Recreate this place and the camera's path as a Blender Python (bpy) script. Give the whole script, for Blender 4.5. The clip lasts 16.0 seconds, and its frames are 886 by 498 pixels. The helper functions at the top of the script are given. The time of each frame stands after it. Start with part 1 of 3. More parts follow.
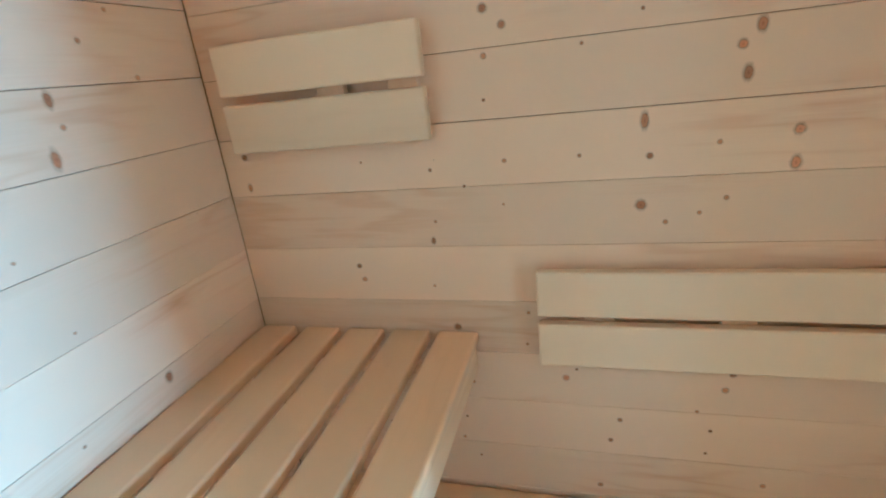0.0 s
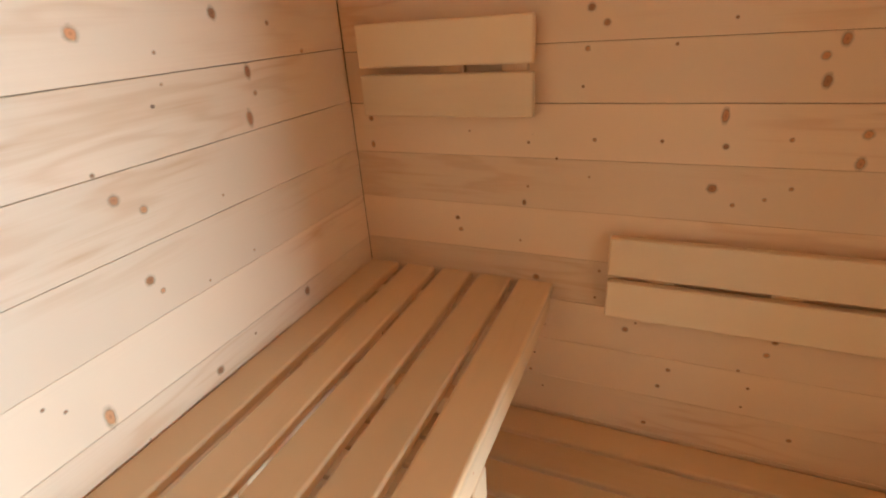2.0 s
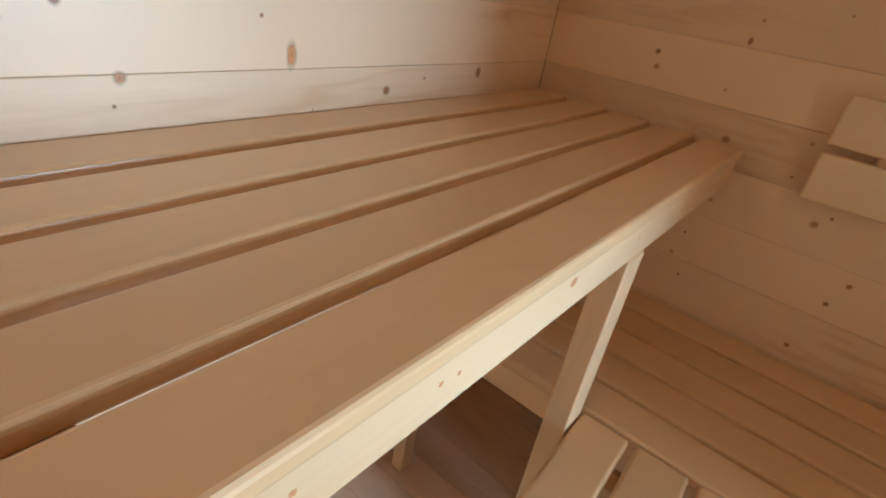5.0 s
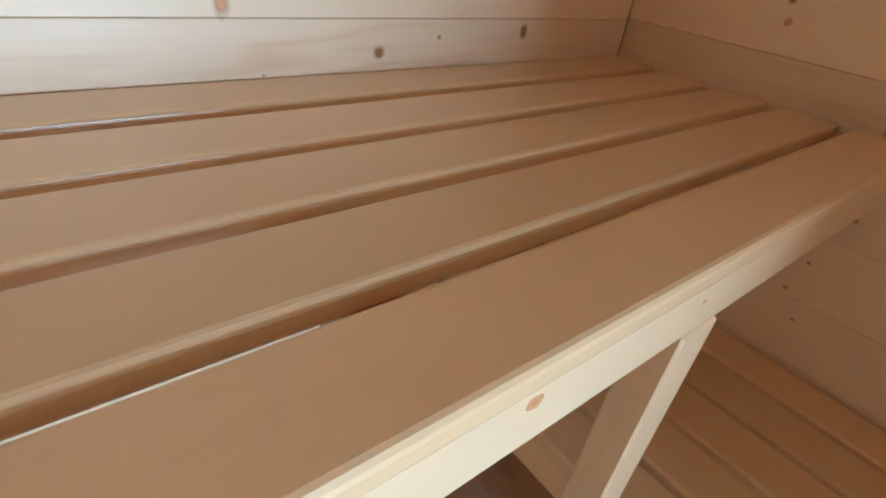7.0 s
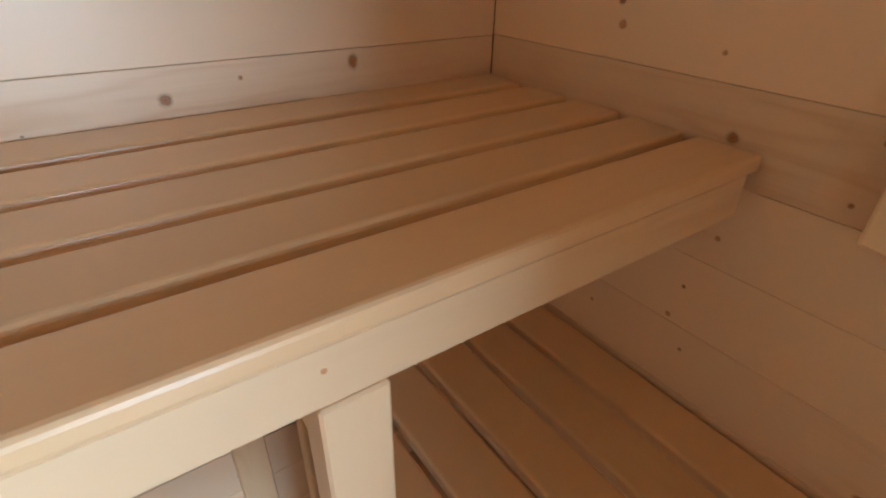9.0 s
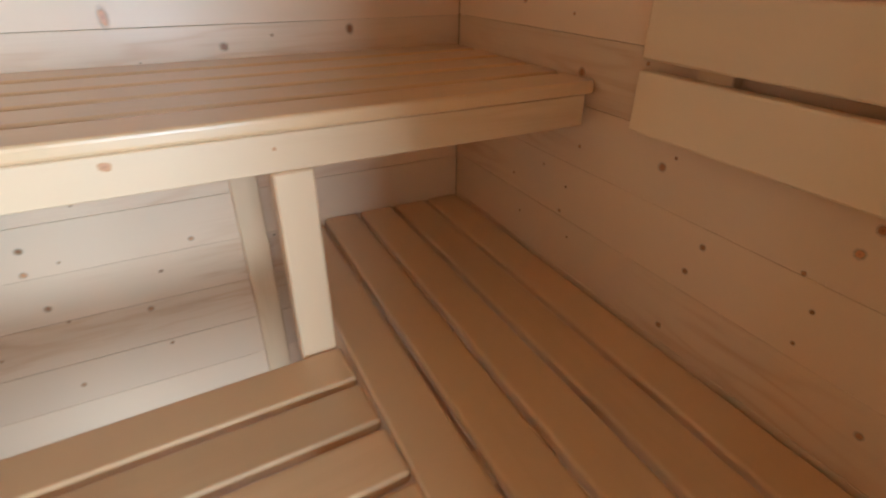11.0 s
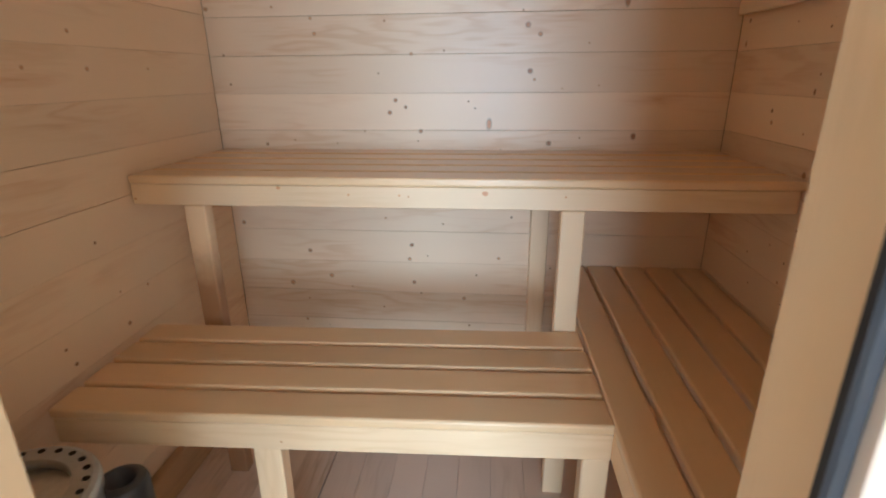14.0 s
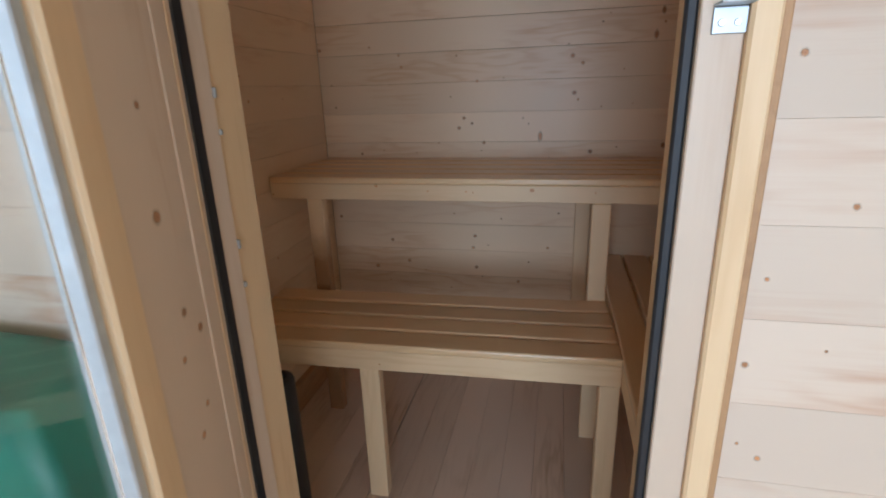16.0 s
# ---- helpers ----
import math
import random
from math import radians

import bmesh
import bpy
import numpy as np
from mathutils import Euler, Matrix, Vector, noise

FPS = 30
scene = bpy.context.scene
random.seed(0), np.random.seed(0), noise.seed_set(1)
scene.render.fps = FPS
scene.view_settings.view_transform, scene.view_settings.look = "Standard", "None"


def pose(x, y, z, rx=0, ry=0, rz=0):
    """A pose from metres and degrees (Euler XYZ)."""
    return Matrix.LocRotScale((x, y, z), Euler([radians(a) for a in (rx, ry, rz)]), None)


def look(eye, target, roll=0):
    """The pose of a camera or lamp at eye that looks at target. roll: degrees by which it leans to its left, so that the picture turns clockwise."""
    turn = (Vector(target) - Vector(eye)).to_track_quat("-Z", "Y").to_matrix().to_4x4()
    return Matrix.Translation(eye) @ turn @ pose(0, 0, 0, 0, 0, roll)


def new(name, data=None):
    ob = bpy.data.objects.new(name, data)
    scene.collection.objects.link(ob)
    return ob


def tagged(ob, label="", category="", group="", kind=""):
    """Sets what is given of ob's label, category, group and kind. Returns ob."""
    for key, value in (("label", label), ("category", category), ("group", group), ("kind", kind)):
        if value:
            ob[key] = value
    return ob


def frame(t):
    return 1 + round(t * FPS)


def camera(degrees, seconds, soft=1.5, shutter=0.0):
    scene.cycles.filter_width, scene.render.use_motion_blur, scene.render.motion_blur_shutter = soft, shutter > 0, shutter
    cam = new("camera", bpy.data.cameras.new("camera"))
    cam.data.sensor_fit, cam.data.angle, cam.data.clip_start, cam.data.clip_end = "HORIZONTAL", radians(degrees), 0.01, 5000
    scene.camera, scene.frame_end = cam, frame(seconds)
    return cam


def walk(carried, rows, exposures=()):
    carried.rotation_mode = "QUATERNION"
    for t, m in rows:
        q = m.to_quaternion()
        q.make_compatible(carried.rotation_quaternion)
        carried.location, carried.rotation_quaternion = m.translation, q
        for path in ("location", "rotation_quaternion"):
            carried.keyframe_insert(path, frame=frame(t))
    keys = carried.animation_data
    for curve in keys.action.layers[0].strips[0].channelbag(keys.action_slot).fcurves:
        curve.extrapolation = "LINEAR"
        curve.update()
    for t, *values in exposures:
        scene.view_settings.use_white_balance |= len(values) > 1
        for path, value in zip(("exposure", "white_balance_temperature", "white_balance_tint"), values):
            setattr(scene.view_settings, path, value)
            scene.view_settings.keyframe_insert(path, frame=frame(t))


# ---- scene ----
cam = camera(82.6, 16.0, soft=1.8, shutter=0.4)
PATH = [
    (0, (-0.959, -0.779, 1.58), (0.842, -0.229, 0.908), -6.6),
    (0.5, (-1.044, -0.79, 1.631), (0.709, -0.167, 0.898), -6.7),
    (1, (-1.074, -0.77, 1.657), (0.634, -0.1, 0.859), -5.8),
    (1.5, (-1.117, -0.764, 1.677), (0.562, -0.065, 0.846), -4.9),
    (2, (-1.159, -0.774, 1.672), (0.49, -0.01, 0.837), -4.1),
    (2.5, (-1.226, -0.778, 1.62), (0.396, 0.044, 0.787), -1.3),
    (3, (-1.272, -0.756, 1.551), (0.31, 0.095, 0.672), 2.5),
    (3.5, (-1.302, -0.748, 1.484), (0.219, 0.155, 0.551), 5.6),
    (4, (-1.312, -0.75, 1.411), (0.15, 0.208, 0.439), 7.9),
    (4.5, (-1.312, -0.744, 1.321), (0.135, 0.249, 0.363), 9.2),
    (4.7, (-1.315, -0.722, 1.287), (0.136, 0.275, 0.337), 9.7),
    (6.8, (-1.034, -0.674, 1.24), (0.074, 0.577, 0.141), 8.6),
    (7, (-1.004, -0.653, 1.225), (0.118, 0.597, 0.139), 8.1),
    (7.5, (-0.929, -0.647, 1.228), (0.204, 0.584, 0.132), 7.2),
    (8, (-0.81, -0.726, 1.241), (0.22, 0.623, 0.184), 3.1),
    (8.5, (-0.716, -0.778, 1.245), (0.274, 0.626, 0.221), 1.2),
    (8.7, (-0.695, -0.785, 1.252), (0.303, 0.604, 0.215), 1.3),
    (10.8, (-0.674, -1.229, 1.208), (0.173, 0.296, 0.229), -0.1),
    (11, (-0.706, -1.288, 1.221), (0.089, 0.258, 0.232), 0.4),
    (11.5, (-0.778, -1.385, 1.228), (-0.195, 0.258, 0.247), 2.0),
    (12, (-0.829, -1.396, 1.218), (-0.463, 0.339, 0.293), 4.5),
    (12.5, (-0.851, -1.518, 1.256), (-0.673, 0.274, 0.385), 4.4),
    (13, (-0.855, -1.631, 1.291), (-0.807, 0.194, 0.474), 3.4),
    (13.5, (-0.838, -1.726, 1.298), (-0.899, 0.129, 0.555), 1.5),
    (14, (-0.8, -1.864, 1.288), (-0.981, 0.018, 0.637), -0.5),
    (14.5, (-0.783, -1.975, 1.323), (-1.034, -0.094, 0.691), -1.4),
    (15, (-0.768, -2.088, 1.336), (-1.063, -0.206, 0.727), -1.4),
    (15.5, (-0.751, -2.195, 1.334), (-1.095, -0.32, 0.731), -1.5),
    (16, (-0.729, -2.29, 1.338), (-1.161, -0.435, 0.728), -1.9),
]
EXPOSURES = [(0, 2.1, 3550, -16), (0.5, 1.95, 4600, 0), (1, 1.8, 5600, 7), (1.5, 1.65, 5850, 8), (3, 1.35, 5550, 8), (4.5, 1.07, 5450, 4), (7, 1.15, 4950, -1), (8.5, 0.98, 5500, 5), (11, 0.98, 5550, 8), (12.5, 0.75, 5500, 9), (14, 0.75, 5400, 7), (14.5, 0.48, 5400, 8), (15, -0.08, 6050, 14), (15.5, -0.35, 6250, 14), (16, -0.55, 5750, 12)]
walk(cam, [(t, look(eye, target, roll)) for t, eye, target, roll in PATH], EXPOSURES)

# ---------------------------------------------------------------- light
world = bpy.data.worlds.new("daylight")
scene.world = world
world.use_nodes = True
wn = world.node_tree
sky = wn.nodes.new("ShaderNodeTexSky")
sky.sky_type, sky.sun_disc = "NISHITA", False
sky.sun_elevation, sky.sun_rotation = radians(35), radians(200)
wn.links.new(sky.outputs["Color"], wn.nodes["Background"].inputs["Color"])
wn.nodes["Background"].inputs["Strength"].default_value = 0.1


def area_lamp(name, where, size_x, size_y, watts, colour):
    data = bpy.data.lights.new(name, "AREA")
    data.shape, data.size, data.size_y, data.energy, data.color = "RECTANGLE", size_x, size_y, watts, colour
    ob = new(name, data)
    ob.matrix_world = where
    return ob


# daylight of the glazed entrance, and a fill lamp added for the right wall
area_lamp("entrance_daylight", look((-0.47, -4.96, 1.28), (-0.47, 0, 1.28)), 1.85, 1.35, 125, (0.70, 0.85, 1.0))
area_lamp("porch_window_daylight", look((-2.5, -2.95, 1.2), (0.0, -0.7, 1.1)), 0.75, 0.9, 3, (0.84, 0.93, 1.0))


scene.cycles.max_bounces, scene.cycles.diffuse_bounces = 16, 12


# ---------------------------------------------------------------- materials
def wood(name, axis, base, dark, rough=0.45, grain=1.0, knots=0.0, coat=0.0):
    """Softwood with its grain along axis 0, 1 or 2."""
    m = bpy.data.materials.new(name)
    m.use_nodes = True
    n, l = m.node_tree.nodes, m.node_tree.links
    b = n["Principled BSDF"]

    def node(kind, **values):
        q = n.new(kind)
        for key, v in values.items():
            q.inputs[key].default_value = v
        return q

    def maths(op, a, c=0.5, clamp=False):
        q = n.new("ShaderNodeMath")
        q.operation, q.use_clamp = op, clamp
        for i, v in enumerate((a, c)):
            if isinstance(v, (int, float)):
                q.inputs[i].default_value = v
            else:
                l.new(v, q.inputs[i])
        return q.outputs[0]

    tc, info = n.new("ShaderNodeTexCoord"), n.new("ShaderNodeObjectInfo")
    shift = n.new("ShaderNodeVectorMath")
    shift.operation = "MULTIPLY_ADD"
    l.new(info.outputs["Random"], shift.inputs[0])
    shift.inputs[1].default_value = (37.0, 53.0, 71.0)
    l.new(tc.outputs["Object"], shift.inputs[2])

    def along(stretch, across):
        mp = n.new("ShaderNodeMapping")
        s = [across] * 3
        s[axis] = stretch
        mp.inputs["Scale"].default_value = s
        l.new(shift.outputs[0], mp.inputs["Vector"])
        return mp.outputs["Vector"]

    # growth rings: bands bent by slow noise
    bend = node("ShaderNodeTexNoise", Scale=1.0, Detail=3.0, Roughness=0.55)
    l.new(along(1.3, 9.0), bend.inputs["Vector"])
    rings = maths("SINE", maths("MULTIPLY", bend.outputs["Fac"], 46.0))
    rings = maths("POWER", maths("MULTIPLY_ADD", rings, 0.5), 2.4)
    for q in n:
        if q.type == "MATH" and q.operation == "MULTIPLY_ADD":
            q.inputs[2].default_value = 0.5
    fibre = node("ShaderNodeTexNoise", Scale=1.0, Detail=5.0, Roughness=0.65)
    l.new(along(5.0, 260.0), fibre.inputs["Vector"])
    patch = node("ShaderNodeTexNoise", Scale=1.0, Detail=2.0, Roughness=0.5)
    l.new(along(1.6, 5.0), patch.inputs["Vector"])
    streak = node("ShaderNodeTexNoise", Scale=1.0, Detail=4.0, Roughness=0.6)
    l.new(along(2.2, 34.0), streak.inputs["Vector"])
    dry = maths("SUBTRACT", streak.outputs["Fac"], 0.56)
    dry = maths("MULTIPLY", dry, 4.0, True)
    where = maths("MULTIPLY", maths("SUBTRACT", patch.outputs["Fac"], 0.47), 6.0, True)
    mask = maths("ADD", maths("MULTIPLY", maths("MULTIPLY", rings, where, True), 0.4 * grain),
                 maths("MULTIPLY", maths("MULTIPLY", dry, where, True), 0.68 * grain))
    mask = maths("ADD", mask, maths("MULTIPLY", maths("SUBTRACT", fibre.outputs["Fac"], 0.5), 0.35 * grain))
    mask = maths("ADD", mask, maths("MULTIPLY", maths("SUBTRACT", patch.outputs["Fac"], 0.5), 0.4 * grain), True)
    mix = n.new("ShaderNodeMix")
    mix.data_type = "RGBA"
    l.new(mask, mix.inputs["Factor"])
    mix.inputs["A"].default_value, mix.inputs["B"].default_value = (*base, 1), (*dark, 1)
    col = mix.outputs["Result"]
    if knots:
        v = node("ShaderNodeTexVoronoi", Scale=1.0)
        v.voronoi_dimensions = "3D"
        l.new(along(8.5, 11.0), v.inputs["Vector"])
        size = n.new("ShaderNodeSeparateColor")
        l.new(v.outputs["Color"], size.inputs[0])
        radius = maths("MULTIPLY", maths("SUBTRACT", size.outputs[0], 0.6, True), 0.16 * knots)
        spot = maths("MULTIPLY", maths("SUBTRACT", radius, v.outputs["Distance"]), 60.0, True)
        kn = n.new("ShaderNodeMix")
        kn.data_type = "RGBA"
        l.new(maths("MULTIPLY", spot, 0.85), kn.inputs["Factor"])
        l.new(col, kn.inputs["A"])
        kn.inputs["B"].default_value = (0.13, 0.055, 0.025, 1)
        col = kn.outputs["Result"]
    tone = n.new("ShaderNodeHueSaturation")
    l.new(maths("MULTIPLY_ADD", info.outputs["Random"], 0.16), tone.inputs["Value"])
    tone.inputs["Value"].links[0].from_node.inputs[2].default_value = 0.92
    l.new(col, tone.inputs["Color"])
    l.new(tone.outputs["Color"], b.inputs["Base Color"])
    l.new(maths("MULTIPLY_ADD", fibre.outputs["Fac"], 0.2), b.inputs["Roughness"])
    b.inputs["Roughness"].links[0].from_node.inputs[2].default_value = rough - 0.1
    b.inputs["Coat Weight"].default_value = coat
    b.inputs["Coat Roughness"].default_value = 0.25
    bump = n.new("ShaderNodeBump")
    bump.inputs["Strength"].default_value, bump.inputs["Distance"].default_value = 0.25, 0.0012
    hollow = node("ShaderNodeTexNoise", Scale=9.0, Detail=2.0)
    l.new(shift.outputs[0], hollow.inputs["Vector"])
    relief = maths("ADD", maths("MULTIPLY", fibre.outputs["Fac"], 0.5), streak.outputs["Fac"])
    l.new(maths("ADD", relief, maths("MULTIPLY", hollow.outputs["Fac"], 2.5)), bump.inputs["Height"])
    l.new(bump.outputs[0], b.inputs["Normal"])
    return m


def plain(name, colour, rough=0.5, metal=0.0, vary=0.15, scale=30.0, bump=0.1):
    m = bpy.data.materials.new(name)
    m.use_nodes = True
    n, l = m.node_tree.nodes, m.node_tree.links
    b = n["Principled BSDF"]
    b.inputs["Metallic"].default_value = metal
    tc = n.new("ShaderNodeTexCoord")
    t = n.new("ShaderNodeTexNoise")
    t.inputs["Scale"].default_value, t.inputs["Detail"].default_value = scale, 5.0
    l.new(tc.outputs["Object"], t.inputs["Vector"])
    r = n.new("ShaderNodeValToRGB")
    r.color_ramp.elements[0].position, r.color_ramp.elements[1].position = 0.3, 0.7
    r.color_ramp.elements[0].color = (*[c * (1 - vary) for c in colour], 1)
    r.color_ramp.elements[1].color = (*[min(1, c * (1 + vary)) for c in colour], 1)
    l.new(t.outputs["Fac"], r.inputs[0])
    l.new(r.outputs[0], b.inputs["Base Color"])
    mr = n.new("ShaderNodeMapRange")
    mr.inputs["To Min"].default_value, mr.inputs["To Max"].default_value = rough - 0.08, rough + 0.08
    l.new(t.outputs["Fac"], mr.inputs["Value"])
    l.new(mr.outputs[0], b.inputs["Roughness"])
    bp = n.new("ShaderNodeBump")
    bp.inputs["Strength"].default_value, bp.inputs["Distance"].default_value = bump, 0.002
    l.new(t.outputs["Fac"], bp.inputs["Height"])
    l.new(bp.outputs[0], b.inputs["Normal"])
    return m


SPRUCE, SPRUCE_DARK = (0.77, 0.585, 0.38), (0.57, 0.32, 0.145)
ASPEN, ASPEN_DARK = (0.70, 0.485, 0.26), (0.57, 0.355, 0.165)
PINE, PINE_DARK = (0.78, 0.575, 0.34), (0.60, 0.385, 0.18)
log_wood = [wood("spruce_log_%s" % "xyz"[a], a, SPRUCE, SPRUCE_DARK, 0.46, 0.85, 0.8, 0.12) for a in range(3)]
slat_wood = [wood("bench_slat_%s" % "xyz"[a], a, ASPEN, ASPEN_DARK, 0.32, 0.35, 0.0, 0.5) for a in range(3)]
frame_wood = [wood("frame_timber_%s" % "xyz"[a], a, PINE, PINE_DARK, 0.45, 0.75, 0.55, 0.05) for a in range(3)]
porch_wood = wood("porch_log", 0, (0.66, 0.55, 0.435), (0.52, 0.315, 0.20), 0.5, 1.3, 0.4)
rest_wood = wood("backrest_slat", 1, (0.79, 0.62, 0.39), (0.68, 0.49, 0.28), 0.5, 0.35)
floor_wood = wood("floor_board", 1, (0.66, 0.50, 0.37), (0.42, 0.27, 0.16), 0.5, 1.0, 0.6)
jamb_wood = [wood("door_frame_%s" % "xyz"[a], a, (0.65, 0.525, 0.40), (0.50, 0.335, 0.20), 0.45, 0.9, 0.6) for a in range(3)]
sill_wood = wood("sill_beam", 1, (0.42, 0.25, 0.12), (0.25, 0.13, 0.06), 0.55, 1.0)
joint = plain("joint_shadow_wood", (0.20, 0.12, 0.065), 0.8)
rubber = plain("black_rubber_seal", (0.016, 0.017, 0.019), 0.55)
steel = plain("brushed_steel", (0.55, 0.55, 0.53), 0.32, 1.0, 0.1, 60)
zinc = plain("zinc_plate", (0.45, 0.48, 0.50), 0.42, 0.9, 0.08, 40)
iron = plain("dark_iron", (0.05, 0.048, 0.042), 0.5, 0.6, 0.3, 25, 0.3)
canister = plain("dark_grey_plastic", (0.035, 0.036, 0.038), 0.5, 0.0, 0.25, 20)
hole = plain("dark_hole", (0.012, 0.01, 0.009), 0.8)
green = plain("green_tarpaulin", (0.015, 0.17, 0.115), 0.5, 0.0, 0.25, 7, 0.3)
silver = plain("glazing_seal", (0.50, 0.53, 0.53), 0.45, 0.2, 0.08, 40)
white_render = plain("porch_lining", (0.68, 0.59, 0.46), 0.6, 0.0, 0.12, 6)
stone = plain("sauna_stone", (0.12, 0.115, 0.105), 0.85, 0.0, 0.4, 40, 0.8)


def disc_radius(n, l, tc, wobble):
    """Distance from the middle of a knot, unevenly bent; 1 at its edge."""
    flat = n.new("ShaderNodeVectorMath")
    flat.operation = "MULTIPLY"
    flat.inputs[1].default_value = (1, 1, 0)
    l.new(tc.outputs["Object"], flat.inputs[0])
    far = n.new("ShaderNodeVectorMath")
    far.operation = "LENGTH"
    l.new(flat.outputs[0], far.inputs[0])
    info = n.new("ShaderNodeObjectInfo")
    place = n.new("ShaderNodeVectorMath")
    place.operation = "ADD"
    l.new(flat.outputs[0], place.inputs[0])
    l.new(info.outputs["Location"], place.inputs[1])
    nz = n.new("ShaderNodeTexNoise")
    nz.inputs["Scale"].default_value, nz.inputs["Detail"].default_value = 2.2, 4.0
    l.new(place.outputs[0], nz.inputs["Vector"])
    bent = n.new("ShaderNodeMath")
    bent.operation = "MULTIPLY_ADD"
    l.new(nz.outputs["Fac"], bent.inputs[0])
    bent.inputs[1].default_value = wobble
    low = n.new("ShaderNodeMath")
    low.operation = "SUBTRACT"
    l.new(far.outputs["Value"], low.inputs[0])
    low.inputs[1].default_value = wobble * 0.5
    l.new(low.outputs[0], bent.inputs[2])
    return bent.outputs[0], info


def knot_material():
    """Brown heart, darker ring of bark, softened edge."""
    m = bpy.data.materials.new("knot")
    m.use_nodes = True
    n, l = m.node_tree.nodes, m.node_tree.links
    b = n["Principled BSDF"]
    radius, info = disc_radius(n, l, n.new("ShaderNodeTexCoord"), 0.55)
    r = n.new("ShaderNodeValToRGB")
    stops = ((0.0, (0.30, 0.125, 0.05)), (0.4, (0.45, 0.215, 0.09)), (0.7, (0.47, 0.23, 0.095)), (0.88, (0.38, 0.175, 0.07)), (1.0, (0.57, 0.34, 0.165)))
    while len(r.color_ramp.elements) < len(stops):
        r.color_ramp.elements.new(0.5)
    for e, (at, c) in zip(r.color_ramp.elements, stops):
        e.position, e.color = at, (*c, 1)
    l.new(radius, r.inputs[0])
    h = n.new("ShaderNodeHueSaturation")
    mr = n.new("ShaderNodeMapRange")
    mr.inputs["To Min"].default_value, mr.inputs["To Max"].default_value = 0.65, 1.45
    l.new(info.outputs["Random"], mr.inputs["Value"])
    l.new(mr.outputs[0], h.inputs["Value"])
    l.new(r.outputs[0], h.inputs["Color"])
    l.new(h.outputs[0], b.inputs["Base Color"])
    b.inputs["Roughness"].default_value = 0.4
    return m


def halo_material():
    """Resin-tinted wood that fades out round a knot."""
    m = bpy.data.materials.new("knot_rim")
    m.use_nodes = True
    n, l = m.node_tree.nodes, m.node_tree.links
    b = n["Principled BSDF"]
    b.inputs["Base Color"].default_value = (0.56, 0.34, 0.18, 1)
    b.inputs["Roughness"].default_value = 0.42
    radius, info = disc_radius(n, l, n.new("ShaderNodeTexCoord"), 0.5)
    mr = n.new("ShaderNodeMapRange")
    mr.inputs["From Min"].default_value, mr.inputs["From Max"].default_value = 0.35, 0.95
    mr.inputs["To Min"].default_value, mr.inputs["To Max"].default_value = 0.55, 0.0
    l.new(radius, mr.inputs["Value"])
    l.new(mr.outputs[0], b.inputs["Alpha"])
    return m


def amber_post_material():
    """Upright pine, coloured dark amber over its lower part."""
    m = wood("resin_stained_timber", 2, PINE, PINE_DARK, 0.45, 0.75, 0.55, 0.05)
    n, l = m.node_tree.nodes, m.node_tree.links
    b = n["Principled BSDF"]
    old = b.inputs["Base Color"].links[0].from_socket
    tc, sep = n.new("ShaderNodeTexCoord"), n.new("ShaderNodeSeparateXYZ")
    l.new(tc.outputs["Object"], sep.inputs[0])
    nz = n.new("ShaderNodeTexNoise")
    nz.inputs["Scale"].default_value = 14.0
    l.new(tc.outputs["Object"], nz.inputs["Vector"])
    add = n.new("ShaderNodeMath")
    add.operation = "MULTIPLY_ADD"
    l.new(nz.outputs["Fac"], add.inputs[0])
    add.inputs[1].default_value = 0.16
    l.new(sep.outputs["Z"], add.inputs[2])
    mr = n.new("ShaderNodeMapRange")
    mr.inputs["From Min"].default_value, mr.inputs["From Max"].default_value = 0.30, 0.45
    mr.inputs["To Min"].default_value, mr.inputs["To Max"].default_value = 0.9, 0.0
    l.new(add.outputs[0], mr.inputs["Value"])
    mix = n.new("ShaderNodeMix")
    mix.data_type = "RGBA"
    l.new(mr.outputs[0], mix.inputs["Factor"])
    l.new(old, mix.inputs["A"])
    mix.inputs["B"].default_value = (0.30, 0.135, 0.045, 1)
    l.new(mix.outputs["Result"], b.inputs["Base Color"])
    return m


def glass_material():
    m = bpy.data.materials.new("door_glass")
    m.use_nodes = True
    b = m.node_tree.nodes["Principled BSDF"]
    b.inputs["Base Color"].default_value = (0.96, 0.98, 0.97, 1)
    b.inputs["Roughness"].default_value = 0.02
    b.inputs["IOR"].default_value = 1.45
    b.inputs["Transmission Weight"].default_value = 1.0
    return m


knot_wood, knot_rim, glass, amber_footed_post = knot_material(), halo_material(), glass_material(), amber_post_material()


# ---------------------------------------------------------------- builders
def thing(name, x, y, z, label, category, group="", kind=""):
    ob = new(name)
    ob.location = (x, y, z)
    ob.empty_display_size = 0.05
    return tagged(ob, label, category, group, kind)


def origin(ob):
    p = Vector((0, 0, 0))
    while ob is not None:
        p = p + ob.location
        ob = ob.parent
    return p


def part(name, bm, material, parent, label="", at=(0, 0, 0)):
    me = bpy.data.meshes.new(name)
    bm.to_mesh(me)
    bm.free()
    me.materials.append(material)
    ob = new(name, me)
    ob.parent = parent
    ob.location = at
    return tagged(ob, label)


MESHES = {}


